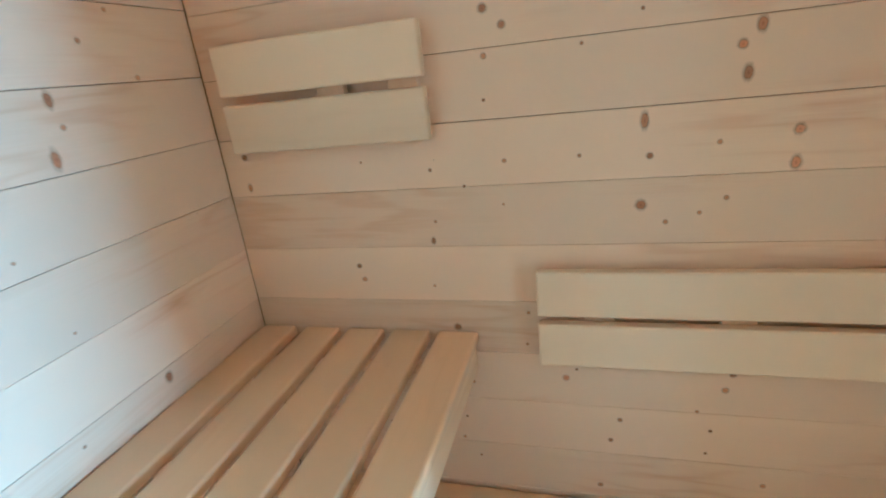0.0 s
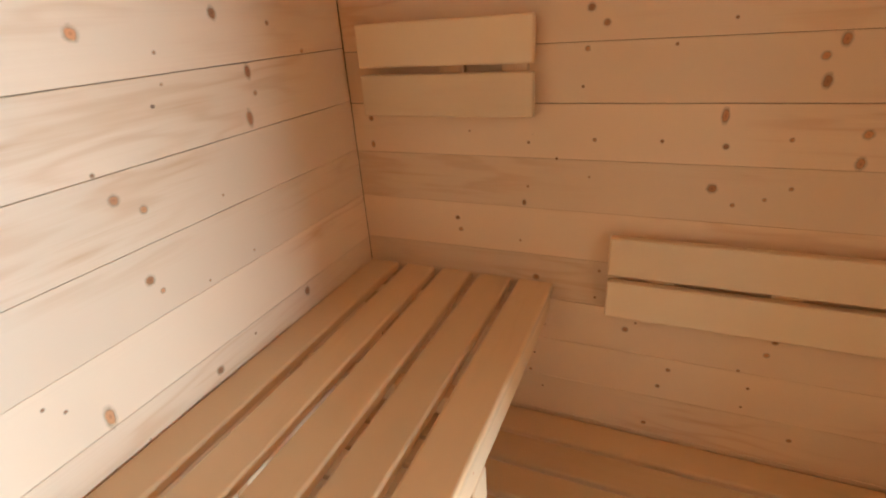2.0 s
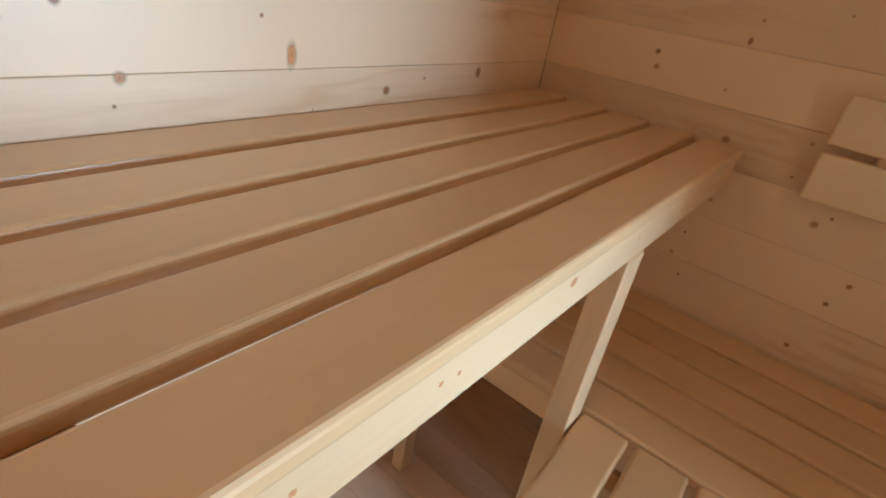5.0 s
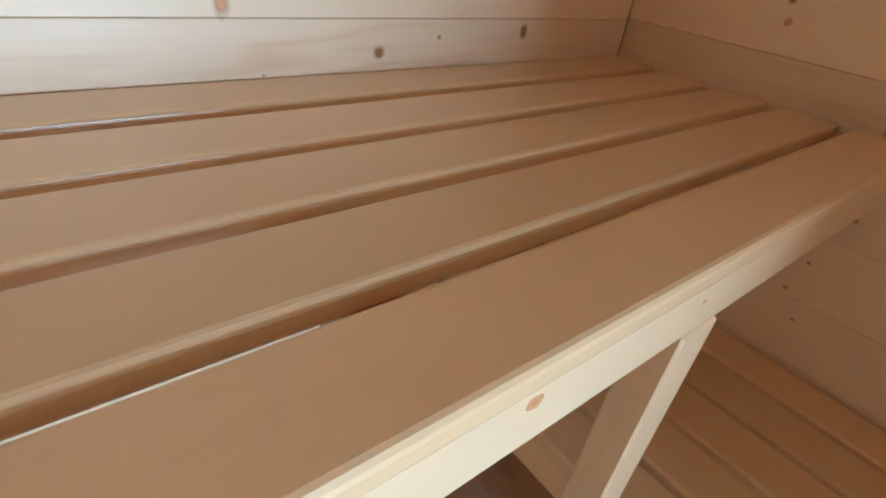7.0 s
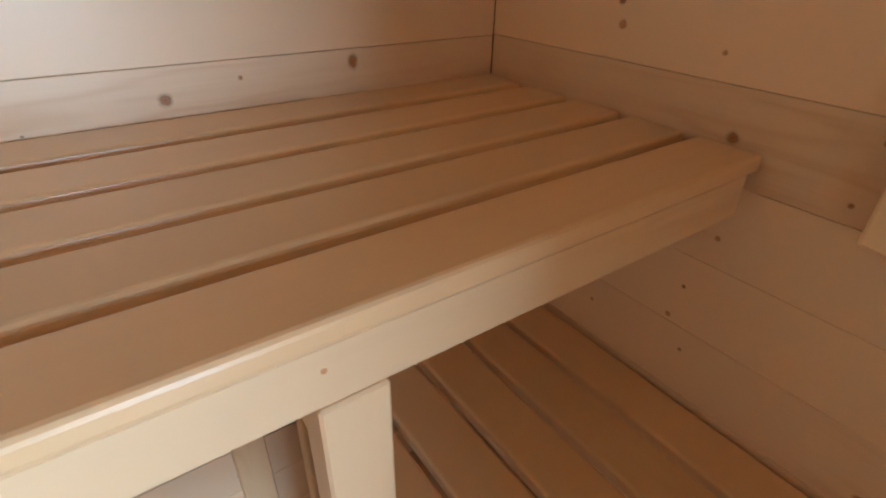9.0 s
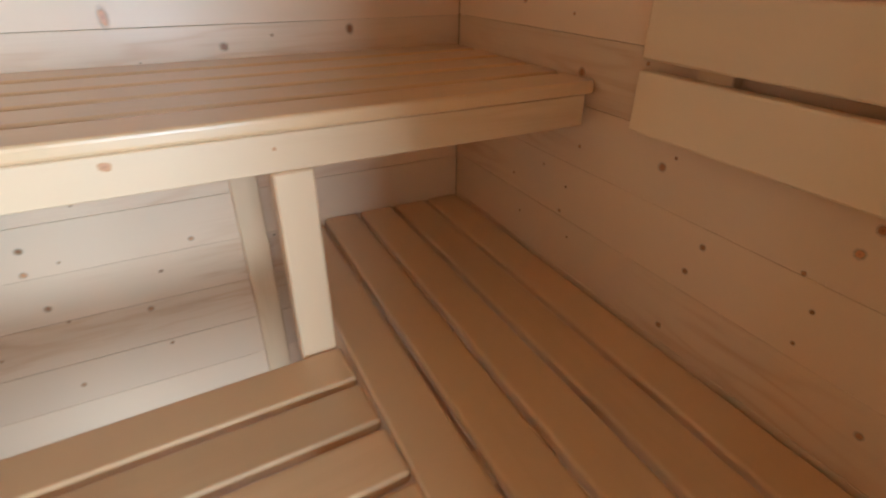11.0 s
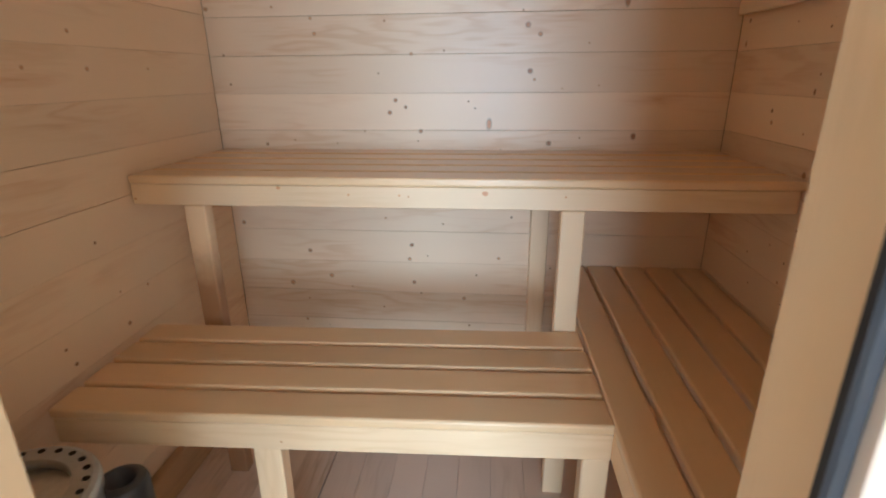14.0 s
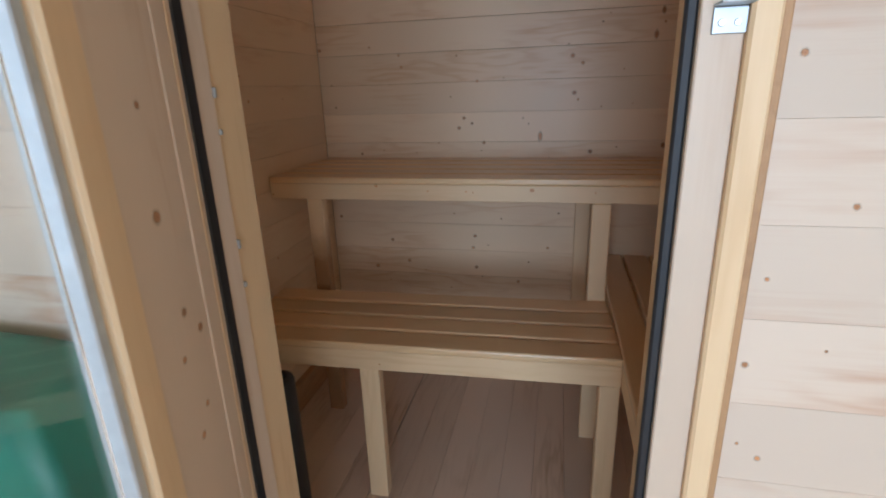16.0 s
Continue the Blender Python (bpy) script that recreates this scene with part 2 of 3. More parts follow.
def block_mesh(sx, sy, sz, bev, material, rounds=1):
    key = (round(sx, 4), round(sy, 4), round(sz, 4), bev, material.name)
    if key not in MESHES:
        bm = bmesh.new()
        bmesh.ops.create_cube(bm, size=1, matrix=Matrix.Diagonal((sx, sy, sz, 1)))
        if bev:
            bmesh.ops.bevel(bm, geom=bm.edges[:], offset=bev, segments=rounds, affect="EDGES", profile=0.5)
        me = bpy.data.meshes.new("block")
        bm.to_mesh(me)
        bm.free()
        me.materials.append(material)
        MESHES[key] = me
    return MESHES[key]


def beam(name, lo, hi, material, parent=None, bev=0.002, label="", rounds=1):
    """A bevelled timber between two corners, in the coordinates of the world (of its parent where that is turned)."""
    lo, hi = Vector(lo), Vector(hi)
    s = hi - lo
    ob = new(name, block_mesh(s.x, s.y, s.z, bev, material, rounds))
    if parent is not None:
        ob.parent = parent
        ob.location = (lo + hi) / 2 - (Vector((0, 0, 0)) if parent.get("turned") else origin(parent))
    else:
        ob.location = (lo + hi) / 2
    return tagged(ob, label)


def tube(r1, r2, z0, z1, inner=0.0, n=40, bev=0.0):
    """A cylinder or ring about z."""
    bm = bmesh.new()
    prof = [(r1, z0), (r2, z1)]
    if bev:
        prof = [(r1, z0), (r2, z1 - bev), (r2 - bev * 0.3, z1 - bev * 0.3), (r2 - bev, z1)]
    if inner:
        prof += [(inner, z1), (inner, z0)]
    rings = [[bm.verts.new((r * math.cos(2 * math.pi * i / n), r * math.sin(2 * math.pi * i / n), z)) for i in range(n)] for r, z in prof]
    pairs = list(zip(rings, rings[1:])) + ([(rings[-1], rings[0])] if inner else [])
    for a, b in pairs:
        for i in range(n):
            bm.faces.new((a[i], a[(i + 1) % n], b[(i + 1) % n], b[i]))
    if not inner:
        bm.faces.new(rings[-1])
        bm.faces.new(rings[0][::-1])
    bmesh.ops.recalc_face_normals(bm, faces=bm.faces[:])
    for f in bm.faces:
        f.smooth = len(f.verts) == 4 and abs(f.normal.z) < 0.9
    return bm


# ---------------------------------------------------------------- the cabin
LEFT, FRONT, TOP = -1.822, -1.49, 2.10
UP, LOW = 1.03, 0.592
PITCH = 0.1305


def log_rows(z0, bottom=0.0, top=TOP, pitch=PITCH):
    """Bottom and top of each log, with a joint at z0."""
    k = math.floor((bottom - z0) / pitch)
    rows = []
    while z0 + k * pitch < top - 0.01:
        a, b = max(bottom, z0 + k * pitch), min(top, z0 + (k + 1) * pitch)
        if b - a > 0.01:
            rows.append((a, b))
        k += 1
    return rows


def log_wall(name, axis, face, inward, a, b, z0, label, thick=0.045, timber=None, tight=False, pitch=PITCH, bottom=0.0, top=TOP, seal=0.0):
    """A wall of horizontal logs whose faces lie at face; axis 0 runs along x, 1 along y."""
    def corner(u, w, z):
        return (u, w, z) if axis == 0 else (w, u, z)
    w0, w1 = sorted((face - inward * 0.006, face - inward * (thick + 0.006)))
    wall = beam(name, corner(a - seal, w0, bottom - 0.03), corner(b + seal, w1, top + 0.02), joint, None, 0)
    tagged(wall, label, "wall", kind="structure")
    f0, f1 = sorted((face, face - inward * 0.0055))
    rnd = random.Random(name)
    for lo, hi in log_rows(z0, bottom, top, pitch):
        g, bev = rnd.choice(((0.0004, 0.0008), (0.0010, 0.0011), (0.0015, 0.0014))) if not tight else (0.0003, 0.0003)
        beam("log", corner(a + 0.0005, f0, lo + g * 0.5), corner(b - 0.0005, f1, hi - g * 0.5), timber or log_wood[axis], wall, bev)
    return wall


wall_back = log_wall("wall_back", 0, 0.0, -1, LEFT, 0.0, 1.229, "back wall of pale knotty spruce logs behind the benches", pitch=0.129, seal=0.0515)
wall_right = log_wall("wall_right", 1, 0.0, -1, FRONT, 0.0, 1.354, "side wall of pale knotty spruce logs with two backrests", pitch=0.126, seal=0.0055)
wall_left = log_wall("wall_left", 1, LEFT, 1, FRONT, 0.0, 1.234, "side wall of pale spruce logs beside the heater", seal=0.0055)

DOOR_L, DOOR_R, DOOR_TOP = -1.247, -0.578, 1.92
OUT = -1.602
front_label = "front wall of pale spruce logs round the door"
wall_front = log_wall("wall_front_1", 0, FRONT, 1, LEFT, DOOR_L - 0.04, 1.226, front_label)
wall_front_b = log_wall("wall_front_2", 0, FRONT, 1, DOOR_R + 0.04, 0.0, 1.226, front_label)
wall_front_c = log_wall("wall_front_3", 0, FRONT, 1, DOOR_L - 0.04, DOOR_R + 0.04, 1.226, front_label, bottom=DOOR_TOP + 0.04)
# porch side of the front wall
porch_label = "outer face of the front wall in pale spruce logs"
PORCH_L, PORCH_R, PORCH_Y = -2.55, 1.0, -5.0
wall_out = log_wall("wall_front_4", 0, OUT, -1, PORCH_L, DOOR_L - 0.06, 1.29, porch_label, timber=porch_wood, tight=True)
wall_out_b = log_wall("wall_front_5", 0, OUT, -1, DOOR_R + 0.06, PORCH_R, 1.29, porch_label, timber=porch_wood, tight=True)
wall_out_c = log_wall("wall_front_6", 0, OUT, -1, DOOR_L - 0.06, DOOR_R + 0.06, 1.29, porch_label, timber=porch_wood, tight=True, bottom=DOOR_TOP + 0.06)

ceiling = beam("ceiling", (LEFT - 0.05, -1.58, TOP), (0.05, 0.05, TOP + 0.05), log_wood[0], None, 0)
tagged(ceiling, "ceiling of pale spruce boards", "ceiling", kind="structure")

# floors
floor = beam("floor", (LEFT - 0.05, -1.655, -0.08), (0.05, 0.05, -0.02), joint, None, 0)
tagged(floor, "floor of pale sawn boards", "floor", kind="structure")
x = LEFT - 0.06
while x < 0.02:
    beam("floor_board", (x + 0.0003, -1.645, -0.0195), (min(x + (0.1065 if abs(x + 1.4395) < 0.02 else 0.1100), 0.04), 0.03, 0.0), floor_wood, floor, 0.0008)
    x += 0.1105
porch_floor = beam("porch_floor", (PORCH_L - 0.05, PORCH_Y - 0.05, -0.10), (PORCH_R + 0.05, -1.66, -0.03), floor_wood, None, 0)
tagged(porch_floor, "porch floor of pale boards", "floor", kind="structure")

# unseen porch shell with its glazed entrance and an added opening by the fill
porch_ceiling = beam("porch_ceiling", (PORCH_L - 0.05, PORCH_Y - 0.05, 2.12), (PORCH_R + 0.05, -1.59, 2.17), white_render, None, 0)
tagged(porch_ceiling, "porch ceiling of pale boards", "ceiling", kind="structure")


def plain_wall(name, lo, hi):
    return tagged(beam(name, lo, hi, white_render, None, 0), "plain pale porch wall", "wall", kind="structure")


plain_wall("wall_porch_1", (PORCH_R, PORCH_Y, -0.03), (PORCH_R + 0.05, -1.604, 2.12))
plain_wall("wall_porch_2", (PORCH_L, PORCH_Y - 0.05, -0.03), (-1.45, PORCH_Y, 2.12))
plain_wall("wall_porch_3", (0.5, PORCH_Y - 0.05, -0.03), (PORCH_R, PORCH_Y, 2.12))
plain_wall("wall_porch_4", (-1.45, PORCH_Y - 0.05, 1.98), (0.5, PORCH_Y, 2.12))
plain_wall("wall_porch_5", (PORCH_L - 0.05, PORCH_Y, -0.03), (PORCH_L, -3.35, 2.12))
plain_wall("wall_porch_6", (PORCH_L - 0.05, -2.55, -0.03), (PORCH_L, -1.604, 2.12))
plain_wall("wall_porch_7", (PORCH_L - 0.05, -3.35, -0.03), (PORCH_L, -2.55, 0.7))
plain_wall("wall_porch_8", (PORCH_L - 0.05, -3.35, 1.7), (PORCH_L, -2.55, 2.12))

ground = beam("ground", (-400, -400, -0.2), (400, 400, -0.12), plain("grass_ground", (0.07, 0.1, 0.04), 0.9), None, 0)
tagged(ground, "green grass ground outside", "ground", kind="structure")

# sill along the foot of the left wall
sill = beam("baseboard", (LEFT + 0.001, FRONT + 0.002, 0.001), (LEFT + 0.035, -0.002, 0.125), sill_wood, None, 0.004)
tagged(sill, "brown sill beam along the floor", "baseboard", kind="structure")


# ---------------------------------------------------------------- benches
def slats_x(parent, x0, x1, edges, width, z, thick=0.025):
    for y in edges:
        beam("slat", (x0, y, z - thick), (x1, y + width, z), slat_wood[0], parent, 0.007, rounds=3)


upper = thing("upper_bench", -0.9, -0.27, 0, "upper sauna bench of five smooth aspen slats along the back wall", "bench")
slats_x(upper, LEFT + 0.004, -0.004, (-0.547, -0.437, -0.325, -0.2125, -0.0945), 0.092, UP)
beam("front_rail", (LEFT + 0.004, -0.542, UP - 0.085), (-0.02, -0.504, UP - 0.0255), frame_wood[0], upper, 0.002)
beam("back_rail", (LEFT + 0.05, -0.045, UP - 0.088), (-0.05, -0.008, UP - 0.0255), frame_wood[0], upper, 0.002)
for xb in (-1.70, -1.28, -0.86, -0.45, -0.12):
    beam("crosspiece", (xb - 0.02, -0.503, UP - 0.07), (xb + 0.02, -0.046, UP - 0.0255), frame_wood[1], upper, 0.002)
beam("post", (-0.610, -0.5445, 0.0), (-0.547, -0.500, UP - 0.0855), frame_wood[2], upper, 0.003)
beam("post", (-0.647, -0.046, 0.0), (-0.582, -0.004, UP - 0.0885), frame_wood[2], upper, 0.003)
beam("post", (-1.670, -0.541, 0.0), (-1.608, -0.498, UP - 0.0855), amber_footed_post, upper, 0.003, "pine post coloured dark amber over its lower part")

lower = thing("lower_bench", -0.534, -0.75, 0, "lower sauna bench of four smooth aspen slats", "bench")
slats_x(lower, LEFT + 0.042, -0.534, [-0.961 + 0.107 * k for k in range(4)], 0.0933, LOW)
beam("front_rail", (LEFT + 0.045, -0.957, LOW - 0.092), (-0.536, -0.919, LOW - 0.0255), frame_wood[0], lower, 0.002)
beam("back_rail", (LEFT + 0.045, -0.592, LOW - 0.092), (-0.615, -0.555, LOW - 0.0255), frame_wood[0], lower, 0.002)
for xb in (-1.66, -1.28, -0.62):
    beam("crosspiece", (xb - 0.02, -0.918, LOW - 0.07), (xb + 0.02, -0.593, LOW - 0.0255), frame_wood[1], lower, 0.002)
for xa, xb in ((-1.327, -1.263), (-0.595, -0.536)):
    beam("leg", (xa, -0.953, 0.0), (xb, -0.909, LOW - 0.0925), frame_wood[2], lower, 0.003)

# the lower bench stands slightly askew to the back wall
lower.rotation_euler = (0, 0, radians(2.1))

side = thing("side_bench", -0.26, -0.73, 0, "low sauna bench of five aspen slats along the side wall", "bench")
for k in range(5):
    x0 = -0.530 + 0.1072 * k
    beam("slat", (x0, FRONT + 0.004, LOW - 0.025), (min(x0 + 0.0945, -0.003), -0.004, LOW), slat_wood[1], side, 0.007, rounds=3)
beam("side_rail", (-0.528, FRONT + 0.004, LOW - 0.092), (-0.492, -0.05, LOW - 0.0255), frame_wood[1], side, 0.002)
beam("wall_rail", (-0.04, FRONT + 0.004, LOW - 0.092), (-0.004, -0.05, LOW - 0.0255), frame_wood[1], side, 0.002)
for yb in (-1.40, -0.865, -0.30, -0.03):
    beam("crosspiece", (-0.491, yb - 0.02, LOW - 0.07), (-0.041, yb + 0.02, LOW - 0.0255), frame_wood[0], side, 0.002)
for yb in (-1.42, -0.12):
    beam("leg", (-0.528, yb - 0.02, 0.0), (-0.482, yb + 0.02, LOW - 0.0925), frame_wood[2], side, 0.003)


# ---------------------------------------------------------------- backrests
def backrest(y0, y1, z0, z1, supports, label):
    b = thing("backrest", -0.02, (y0 + y1) / 2, z0, label, "backrest", "wall backrests")
    gap = 0.017
    h = (z1 - z0 - gap) / 2
    for z in (z0, z0 + h + gap):
        beam("slat", (-0.045, y0, z), (-0.021, y1, z + h), rest_wood, b, 0.004, rounds=2)
    for y in supports:
        beam("support", (-0.0205, y - 0.03, z0 + 0.02), (-0.0005, y + 0.03, z1 - 0.02), frame_wood[2], b, 0.002)
    return b


backrest(-0.498, -0.066, 1.456, 1.668, (-0.30, -0.45), "short pale two-slat wooden backrest above the upper bench")
backrest(-1.44, -0.681, 0.976, 1.187, (-0.80, -1.05, -1.34), "long pale two-slat wooden backrest above the side bench")


# ---------------------------------------------------------------- knots
def knot_mesh(name, material, n, depth):
    bm = bmesh.new()
    rnd = random.Random(n * 7)
    outer = [(1 + 0.12 * rnd.uniform(-1, 1)) for i in range(n)]
    ring = [bm.verts.new((outer[i] * math.cos(2 * math.pi * i / n), outer[i] * math.sin(2 * math.pi * i / n), 0.0)) for i in range(n)]
    top = [bm.verts.new((v.co.x * 0.9, v.co.y * 0.9, depth)) for v in ring]
    for i in range(n):
        bm.faces.new((ring[i], ring[(i + 1) % n], top[(i + 1) % n], top[i]))
    bm.faces.new(top)
    me = bpy.data.meshes.new(name)
    bm.to_mesh(me)
    bm.free()
    me.materials.append(material)
    return me


KNOT, RIM = knot_mesh("knot", knot_wood, 14, 1.0), knot_mesh("knot_rim", knot_rim, 15, 1.0)
TURN = {"back": Euler((radians(90), 0, 0)), "right": Euler((0, radians(-90), 0)), "left": Euler((0, radians(90), 0))}


def knots(wall, side_name, face, rows):
    """Knots of a log wall: along the wall, height and breadth in millimetres, tall over broad."""
    for u, z, mm, tall in rows:
        r = mm / 2000 * (0.62 if side_name == "out" else 0.88)
        for me, grow, depth in ((RIM, 1.8, 0.00025), (KNOT, 1.0, 0.0005)):
            ob = new(me.name, me)
            ob.parent = wall
            p = Vector((u, face, z)) if side_name in ("back", "out") else Vector((face, u, z))
            ob.location = p - origin(wall)
            ob.rotation_euler = TURN["back" if side_name == "out" else side_name]
            g = r * grow
            ob.scale = (g, g * tall, depth) if side_name in ("back", "out") else (g * tall, g, depth)


knots(wall_back, "back", 0.0, [
    (-0.664, 1.684, 19, 1), (-0.403, 1.705, 17, 1.2), (-0.264, 1.684, 9, 1), (-0.167, 1.623, 9, 1), (-0.196, 1.734, 7, 1), (-0.542, 1.65, 6, 1),
    (-0.545, 1.601, 5, 1), (-0.346, 1.599, 14, 1.8), (-0.337, 1.557, 9, 1), (-0.366, 1.512, 15, 2), (-0.685, 1.447, 16, 1), (-0.643, 1.417, 13, 1),
    (-0.703, 1.492, 7, 1), (-0.479, 1.387, 5, 1), (-0.672, 1.3, 16, 1), (-0.656, 1.272, 9, 1), (-0.56, 1.242, 5, 1), (-0.436, 1.251, 5, 1),
    (-0.303, 1.079, 16, 1.3), (-0.488, 1.073, 6, 1), (-0.595, 1.054, 16, 1), (-0.809, 1.121, 16, 2.2), (-0.86, 1.176, 6, 1), (-1.811, 1.514, 13, 1),
])
knots(wall_back, "back", 0.0, [
    (-1.571, 1.517, 8, 1), (-1.436, 1.479, 10, 1), (-1.426, 1.43, 11, 1), (-1.175, 1.467, 8, 1), (-1.085, 1.36, 11, 1), (-0.97, 1.369, 7, 1),
    (-1.755, 1.263, 8, 1), (-1.768, 1.362, 8, 1), (-0.884, 1.2, 6, 1), (-1.146, 1.205, 13, 1), (-1.169, 1.162, 14, 1), (-1.11, 1.181, 11, 1),
    (-1.533, 1.064, 6, 1), (-1.642, 1.048, 11, 1), (-1.265, 1.097, 7, 1), (-1.371, 1.052, 5, 1), (-1.057, 1.096, 14, 1), (-1.204, 1.297, 6, 1),
    (-1.068, 1.061, 5, 1), (-1.78, 0.738, 14, 1), (-1.517, 0.625, 14, 1), (-1.604, 0.484, 17, 1), (-1.436, 0.519, 15, 1), (-1.54, 0.414, 7, 1),
])
knots(wall_back, "back", 0.0, [
    (-1.352, 0.473, 6, 1), (-1.558, 0.318, 11, 1), (-1.431, 0.246, 13, 1), (-1.102, 0.657, 14, 1), (-1.112, 0.598, 13, 1), (-1.097, 0.499, 14, 1),
    (-1.069, 0.452, 7, 1), (-1.04, 0.613, 6, 1), (-0.978, 0.745, 7, 1), (-1.202, 0.765, 7, 1), (-0.895, 0.434, 13, 1), (-0.761, 0.609, 11, 1),
    (-0.847, 0.536, 8, 1), (-0.873, 0.313, 9, 1), (-0.643, 0.246, 9, 1), (-1.096, 0.255, 11, 1), (-1.225, 0.386, 7, 1), (-0.717, 0.776, 9, 1),
])
knots(wall_right, "right", 0.0, [
    (-0.607, 1.67, 15, 1), (-0.639, 1.64, 13, 1), (-0.603, 1.592, 10, 1), (-0.597, 1.516, 6, 1), (-0.774, 1.594, 6, 1), (-0.871, 1.636, 6, 1),
    (-1.047, 1.591, 15, 1.5), (-1.022, 1.564, 14, 1), (-1.033, 1.52, 15, 1.6), (-0.878, 1.456, 13, 2.2), (-0.888, 1.394, 11, 1), (-0.767, 1.402, 7, 1),
    (-0.628, 1.401, 8, 1), (-0.478, 1.391, 7, 1), (-0.331, 1.415, 5, 1), (-0.545, 1.355, 6, 1), (-0.621, 1.315, 5, 1), (-0.468, 1.241, 9, 1.6),
    (-0.477, 1.283, 6, 1), (-0.875, 1.304, 18, 1), (-0.918, 1.27, 8, 1), (-0.974, 1.286, 7, 1), (-1.016, 1.312, 8, 1), (-0.999, 1.411, 8, 1),
])
knots(wall_right, "right", 0.0, [
    (-1.116, 1.424, 16, 1), (-1.116, 1.369, 15, 1.5), (-0.287, 1.184, 11, 1), (-0.295, 1.152, 11, 1), (-0.458, 1.137, 6, 1), (-0.057, 1.442, 12, 1),
    (-0.054, 1.374, 10, 1.6), (-0.731, 0.919, 14, 1), (-1.054, 0.948, 12, 1), (-1.043, 0.91, 12, 1), (-0.843, 0.818, 10, 1), (-0.824, 0.762, 10, 1),
    (-0.994, 0.854, 7, 1), (-1.016, 0.748, 6, 1), (-0.524, 0.895, 7, 1), (-0.499, 0.796, 6, 1), (-0.658, 1.076, 7, 1), (-0.652, 1, 6, 1),
    (-0.754, 0.942, 6, 1), (-1.131, 0.675, 10, 1), (-0.5, 1.037, 15, 1), (-0.416, 0.822, 6, 1), (-0.303, 0.763, 7, 1), (-0.488, 0.735, 8, 1),
])
knots(wall_right, "right", 0.0, [
    (-0.524, 0.684, 6, 1), (-0.341, 0.674, 6, 1), (-1.022, 0.807, 7, 1), (-0.802, 0.631, 11, 1),
])
knots(wall_left, "left", LEFT, [
    (-0.707, 0.883, 8, 1), (-0.6, 1.311, 10, 1), (-0.788, 1.312, 8, 1), (-0.549, 0.7, 8, 1), (-0.653, 0.623, 12, 1), (-0.871, 0.661, 8, 1),
    (-0.638, 1.397, 9, 1), (-0.36, 1.314, 7, 1), (-0.661, 0.724, 6, 1), (-0.853, 0.611, 10, 1),
])
knots(wall_out_b, "out", OUT, [
    (-0.46, 1.363, 12, 1), (-0.375, 1.185, 11, 1), (-0.458, 1.087, 8, 1), (-0.467, 0.96, 12, 1), (-0.46, 0.831, 7, 1), (-0.43, 0.809, 11, 1),
    (-0.373, 0.989, 6, 1), (-0.507, 1.26, 10, 1),
])
knots(upper, "back", -0.5417, [
    (-0.813, 0.989, 20, 0.8), (-0.601, 0.982, 7, 1), (-1.045, 0.981, 8, 1), (-1.02, 0.978, 7, 1), (-1.383, 0.998, 14, 0.8), (-1.186, 0.981, 8, 1),
    (-1.809, 0.962, 8, 1),
])
knots(lower, "back", -0.9567, [
    (-1.257, 0.522, 7, 1),
])


# ---------------------------------------------------------------- door frame
frame_l = thing("door_frame", (DOOR_L + DOOR_R) / 2, -1.52, 0, "pale wooden door frame with black rubber seal and casings", "door frame", kind="structure")
JL, JR = DOOR_L, DOOR_R
# stop jambs towards the hot room
beam("jamb", (JR, -1.5830, 0.0), (JR + 0.039, -1.4900, DOOR_TOP), frame_wood[2], frame_l, 0.003)
beam("jamb", (JL - 0.039, -1.5850, 0.0), (JL, -1.5050, DOOR_TOP), frame_wood[2], frame_l, 0.003)
beam("jamb", (JL, -1.5730, DOOR_TOP), (JR, -1.4800, DOOR_TOP + 0.039), frame_wood[0], frame_l, 0.003)
# rubber seals
beam("seal", (JR - 0.012, -1.5970, 0.0), (JR + 0.002, -1.5835, DOOR_TOP), rubber, frame_l, 0.003)
beam("seal", (JL - 0.010, -1.6530, 0.0), (JL + 0.011, -1.6280, DOOR_TOP), rubber, frame_l, 0.003)
# outer frame boards and casings
beam("frame_board", (JR + 0.0025, -1.6070, 0.0), (JR + 0.052, -1.5835, DOOR_TOP), jamb_wood[2], frame_l, 0.002)
beam("casing", (JR + 0.0525, -1.6190, 0.0), (JR + 0.086, -1.5835, DOOR_TOP + 0.05), frame_wood[2], frame_l, 0.004)
beam("frame_board", (JL - 0.039, -1.6275, 0.0), (JL + 0.006, -1.5860, DOOR_TOP), jamb_wood[2], frame_l, 0.002)
beam("casing", (JL - 0.085, -1.6250, 0.0), (JL - 0.0395, -1.5735, DOOR_TOP + 0.05), frame_wood[2], frame_l, 0.004)
beam("frame_board", (JL + 0.0065, -1.6070, DOOR_TOP), (JR + 0.018, -1.5835, DOOR_TOP + 0.04), jamb_wood[0], frame_l, 0.002)
# dark brown strip drawn in place of the shadow gap between casing and wall
beam("casing_back", (JR + 0.0865, -1.6095, 0.0), (JR + 0.098, -1.5835, DOOR_TOP + 0.05), sill_wood, frame_l, 0.002, "brown strip standing in for the shadow gap beside the casing")
# hardware on the hinge side
for z in (1.345, 1.338, 1.283, 1.105, 1.098, 1.03):
    beam("hinge_screw", (JL - 0.004, -1.5885, z - 0.0045), (JL + 0.010, -1.5825, z + 0.0045), zinc, frame_l, 0.0015, "bright zinc screw")

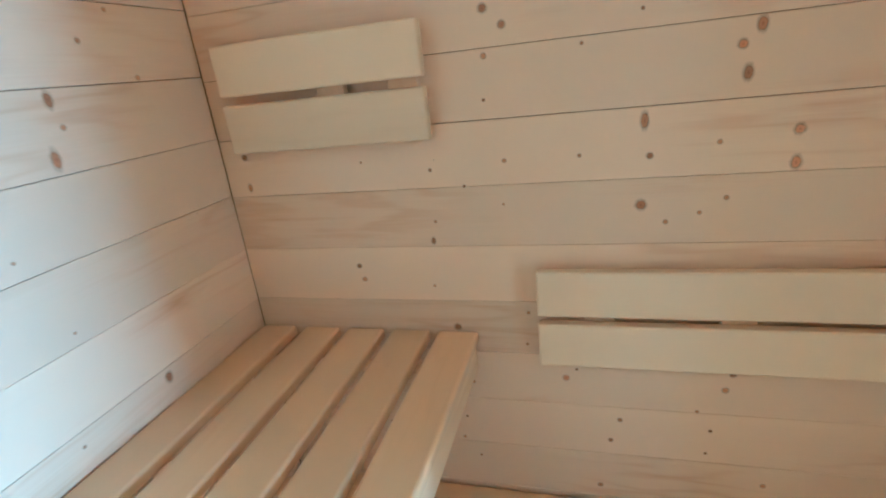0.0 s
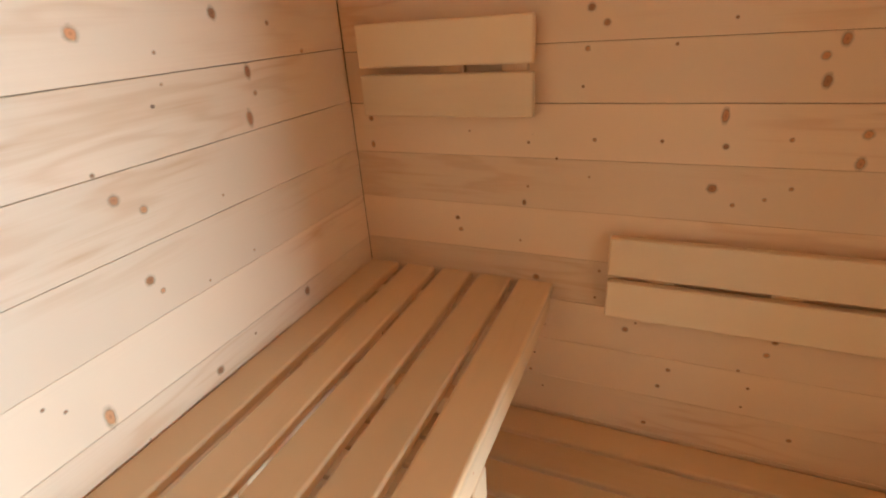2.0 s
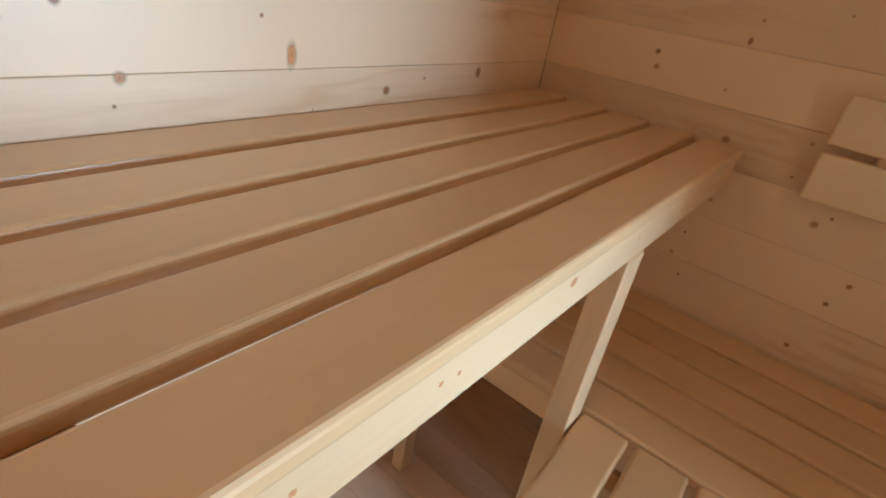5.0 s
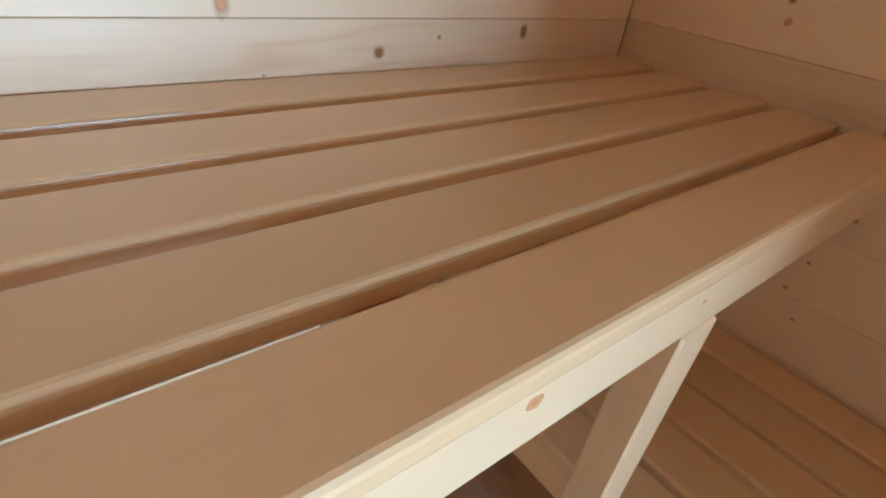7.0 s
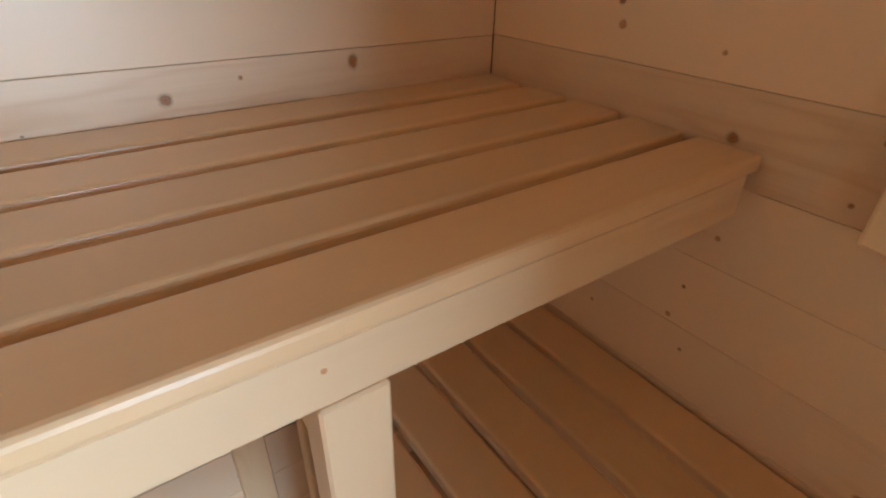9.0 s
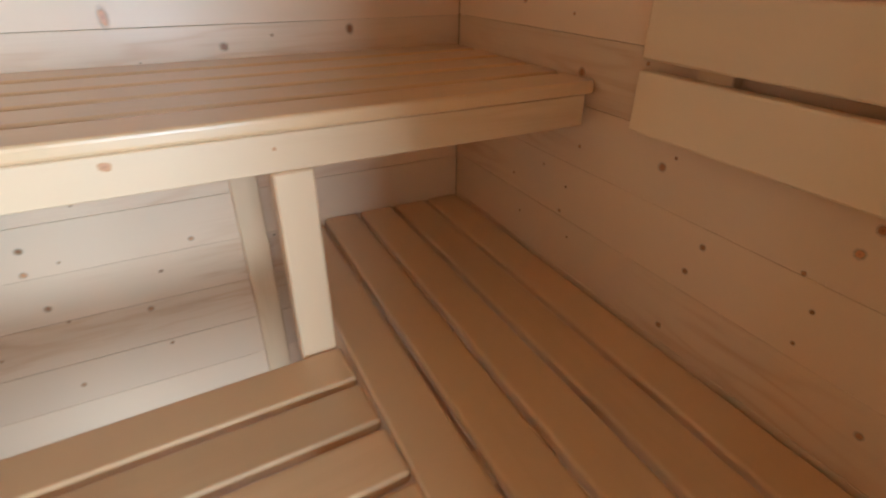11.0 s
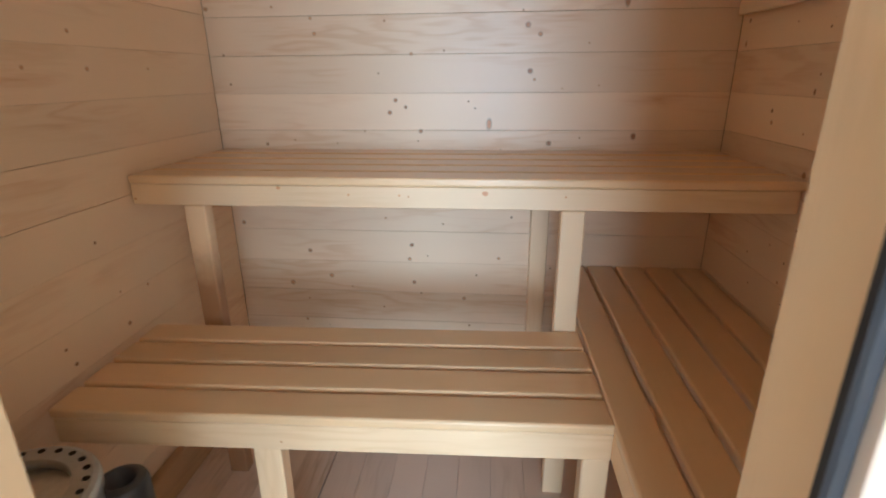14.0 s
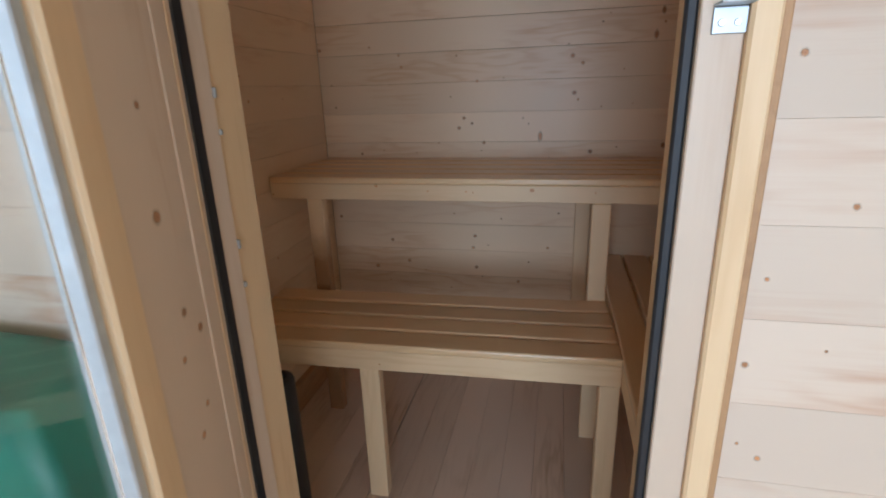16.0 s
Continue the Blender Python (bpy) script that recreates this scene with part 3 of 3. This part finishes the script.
strike = thing("strike_plate", -0.547, -1.6100, 1.39, "small zinc angle plate with two screws on the door frame", "latch plate")
beam("plate", (-0.563, -1.6105, 1.386), (-0.526, -1.6075, 1.415), zinc, strike, 0.001)
beam("flange", (-0.563, -1.6400, 1.4155), (-0.526, -1.6075, 1.4185), zinc, strike, 0.001)
for dx in (-0.553, -0.536):
    s = part("screw", tube(0.0042, 0.0036, 0, 0.0012, n=16), steel, strike, "countersunk screw", (dx + 0.547, -0.0006, 0.008))
    s.rotation_euler = (radians(90), 0, 0)


# ---------------------------------------------------------------- the open door leaf
leaf = thing("door", JL + 0.016, -1.660, 0, "glazed pale wooden door standing open outwards", "door")
leaf["turned"] = 1
leaf.rotation_euler = (0, 0, radians(-90 + 19))
W, T0, T1 = 0.655, -0.04, 0.0
beam("stile", (0.002, T0, 0.02), (0.066, T1, 1.91), jamb_wood[2], leaf, 0.0012)
beam("stile", (0.0663, T0, 0.02), (0.235, T1 - 0.0015, 1.91), jamb_wood[2], leaf, 0.0012)
beam("stile", (W - 0.11, T0, 0.02), (W, T1, 1.91), jamb_wood[2], leaf, 0.003)
beam("rail", (0.2355, T0, 0.02), (W - 0.1105, T1, 0.2), jamb_wood[0], leaf, 0.003)
beam("rail", (0.2355, T0, 1.78), (W - 0.1105, T1, 1.91), jamb_wood[0], leaf, 0.003)
beam("edge_bead", (0.018, 0.0005, 0.02), (0.024, 0.002, 1.91), frame_wood[2], leaf, 0.0006)
beam("bead", (0.2355, T0, 0.2), (0.290, T1 + 0.004, 1.78), frame_wood[2], leaf, 0.004)
beam("seal", (0.2905, T0 + 0.008, 0.2), (0.308, T1 - 0.006, 1.78), silver, leaf, 0.002, "silver-grey glazing seal")
pane = beam("pane", (0.3085, -0.026, 0.2), (W - 0.112, -0.020, 1.78), glass, leaf, 0)
pane.visible_shadow = False
for s, z, mm in ((0.155, 1.205, 15), (0.135, 1.075, 11), (0.147, 1.33, 8), (0.095, 1.035, 12), (0.16, 1.02, 9), (0.12, 0.93, 9),
                 (0.15, 0.90, 10), (0.21, 0.80, 12), (0.10, 1.49, 11), (0.18, 1.56, 9), (0.13, 0.62, 13)):
    for me, grow, depth in ((RIM, 1.8, 0.0003), (KNOT, 1.0, 0.0006)):
        k = new(me.name, me)
        k.parent = leaf
        k.location = (s, -0.0015, z)
        k.rotation_euler = (radians(-90), 0, 0)
        k.scale = (mm / 2000 * grow, mm / 2200 * grow, depth)


# ---------------------------------------------------------------- heater and canister
heater = thing("sauna_heater", -1.602, -1.278, 0, "round steel sauna heater with a perforated rim", "heater")
part("body", tube(0.135, 0.135, 0.06, 0.60, bev=0.01), steel, heater, "brushed steel drum")
part("rim", tube(0.142, 0.142, 0.592, 0.622, 0.098, bev=0.012), zinc, heater, "pale perforated metal rim")
part("bowl", tube(0.0975, 0.0975, 0.50, 0.552, n=32), iron, heater, "dark iron grate")


def stone_mesh(seed, size):
    bm = bmesh.new()
    bmesh.ops.create_icosphere(bm, subdivisions=2, radius=size)
    for v in bm.verts:
        v.co *= 0.8 + 0.5 * noise.noise(v.co / size * 1.1 + Vector((seed * 3.1, seed, 0)))
        v.co.z *= 0.7
    return bm


for k in range(8):
    a, d = 2 * math.pi * k / 7, 0.0 if k == 7 else 0.062
    part("stone", stone_mesh(k, 0.031), stone, heater, "grey sauna stone", (d * math.cos(a), d * math.sin(a), 0.572 + 0.006 * (k % 2)))
for k in range(24):
    a = 2 * math.pi * k / 24
    part("rim_hole", tube(0.0065, 0.0065, 0, 0.0008, n=10), hole, heater, "", (0.121 * math.cos(a), 0.121 * math.sin(a), 0.6222))
for k in range(3):
    a = 2 * math.pi * k / 3 + 0.4
    part("foot", tube(0.014, 0.014, 0, 0.061, n=14), iron, heater, "", (0.10 * math.cos(a), 0.10 * math.sin(a), 0))

can = thing("canister", -1.511, -1.138, 0, "dark grey rounded plastic canister beside the heater", "canister")
part("body", tube(0.052, 0.050, 0, 0.546, 0.030, n=28, bev=0.016), canister, can)
part("inside", tube(0.0298, 0.0298, 0.30, 0.50, n=20), hole, can, "dark hollow")


# ---------------------------------------------------------------- green bag in the porch
def tarp():
    bm = bmesh.new()
    bmesh.ops.create_cube(bm, size=1, matrix=Matrix.Translation((0, 0, 0.48)) @ Matrix.Diagonal((0.62, 0.22, 0.96, 1)))
    bmesh.ops.subdivide_edges(bm, edges=bm.edges[:], cuts=9, use_grid_fill=True)
    for v in bm.verts:
        p = v.co * 6
        d = noise.noise(p) * 0.028 + abs(noise.noise(v.co * 3 + Vector((4, 2, 1)))) * 0.05
        k = 1 - 0.25 * max(0, v.co.z - 0.8) / 0.2
        v.co = Vector((v.co.x * k, (v.co.y + d) * k if v.co.y < 0 else v.co.y, max(0, v.co.z + d * 0.3)))
    for f in bm.faces:
        f.smooth = True
    return bm


bag = new("tarpaulin_pack")
bag.location = (-1.68, -1.76, -0.03)
tagged(bag, "folded dark green tarpaulin standing against the wall", "tarpaulin")
part("sheet", tarp(), green, bag)
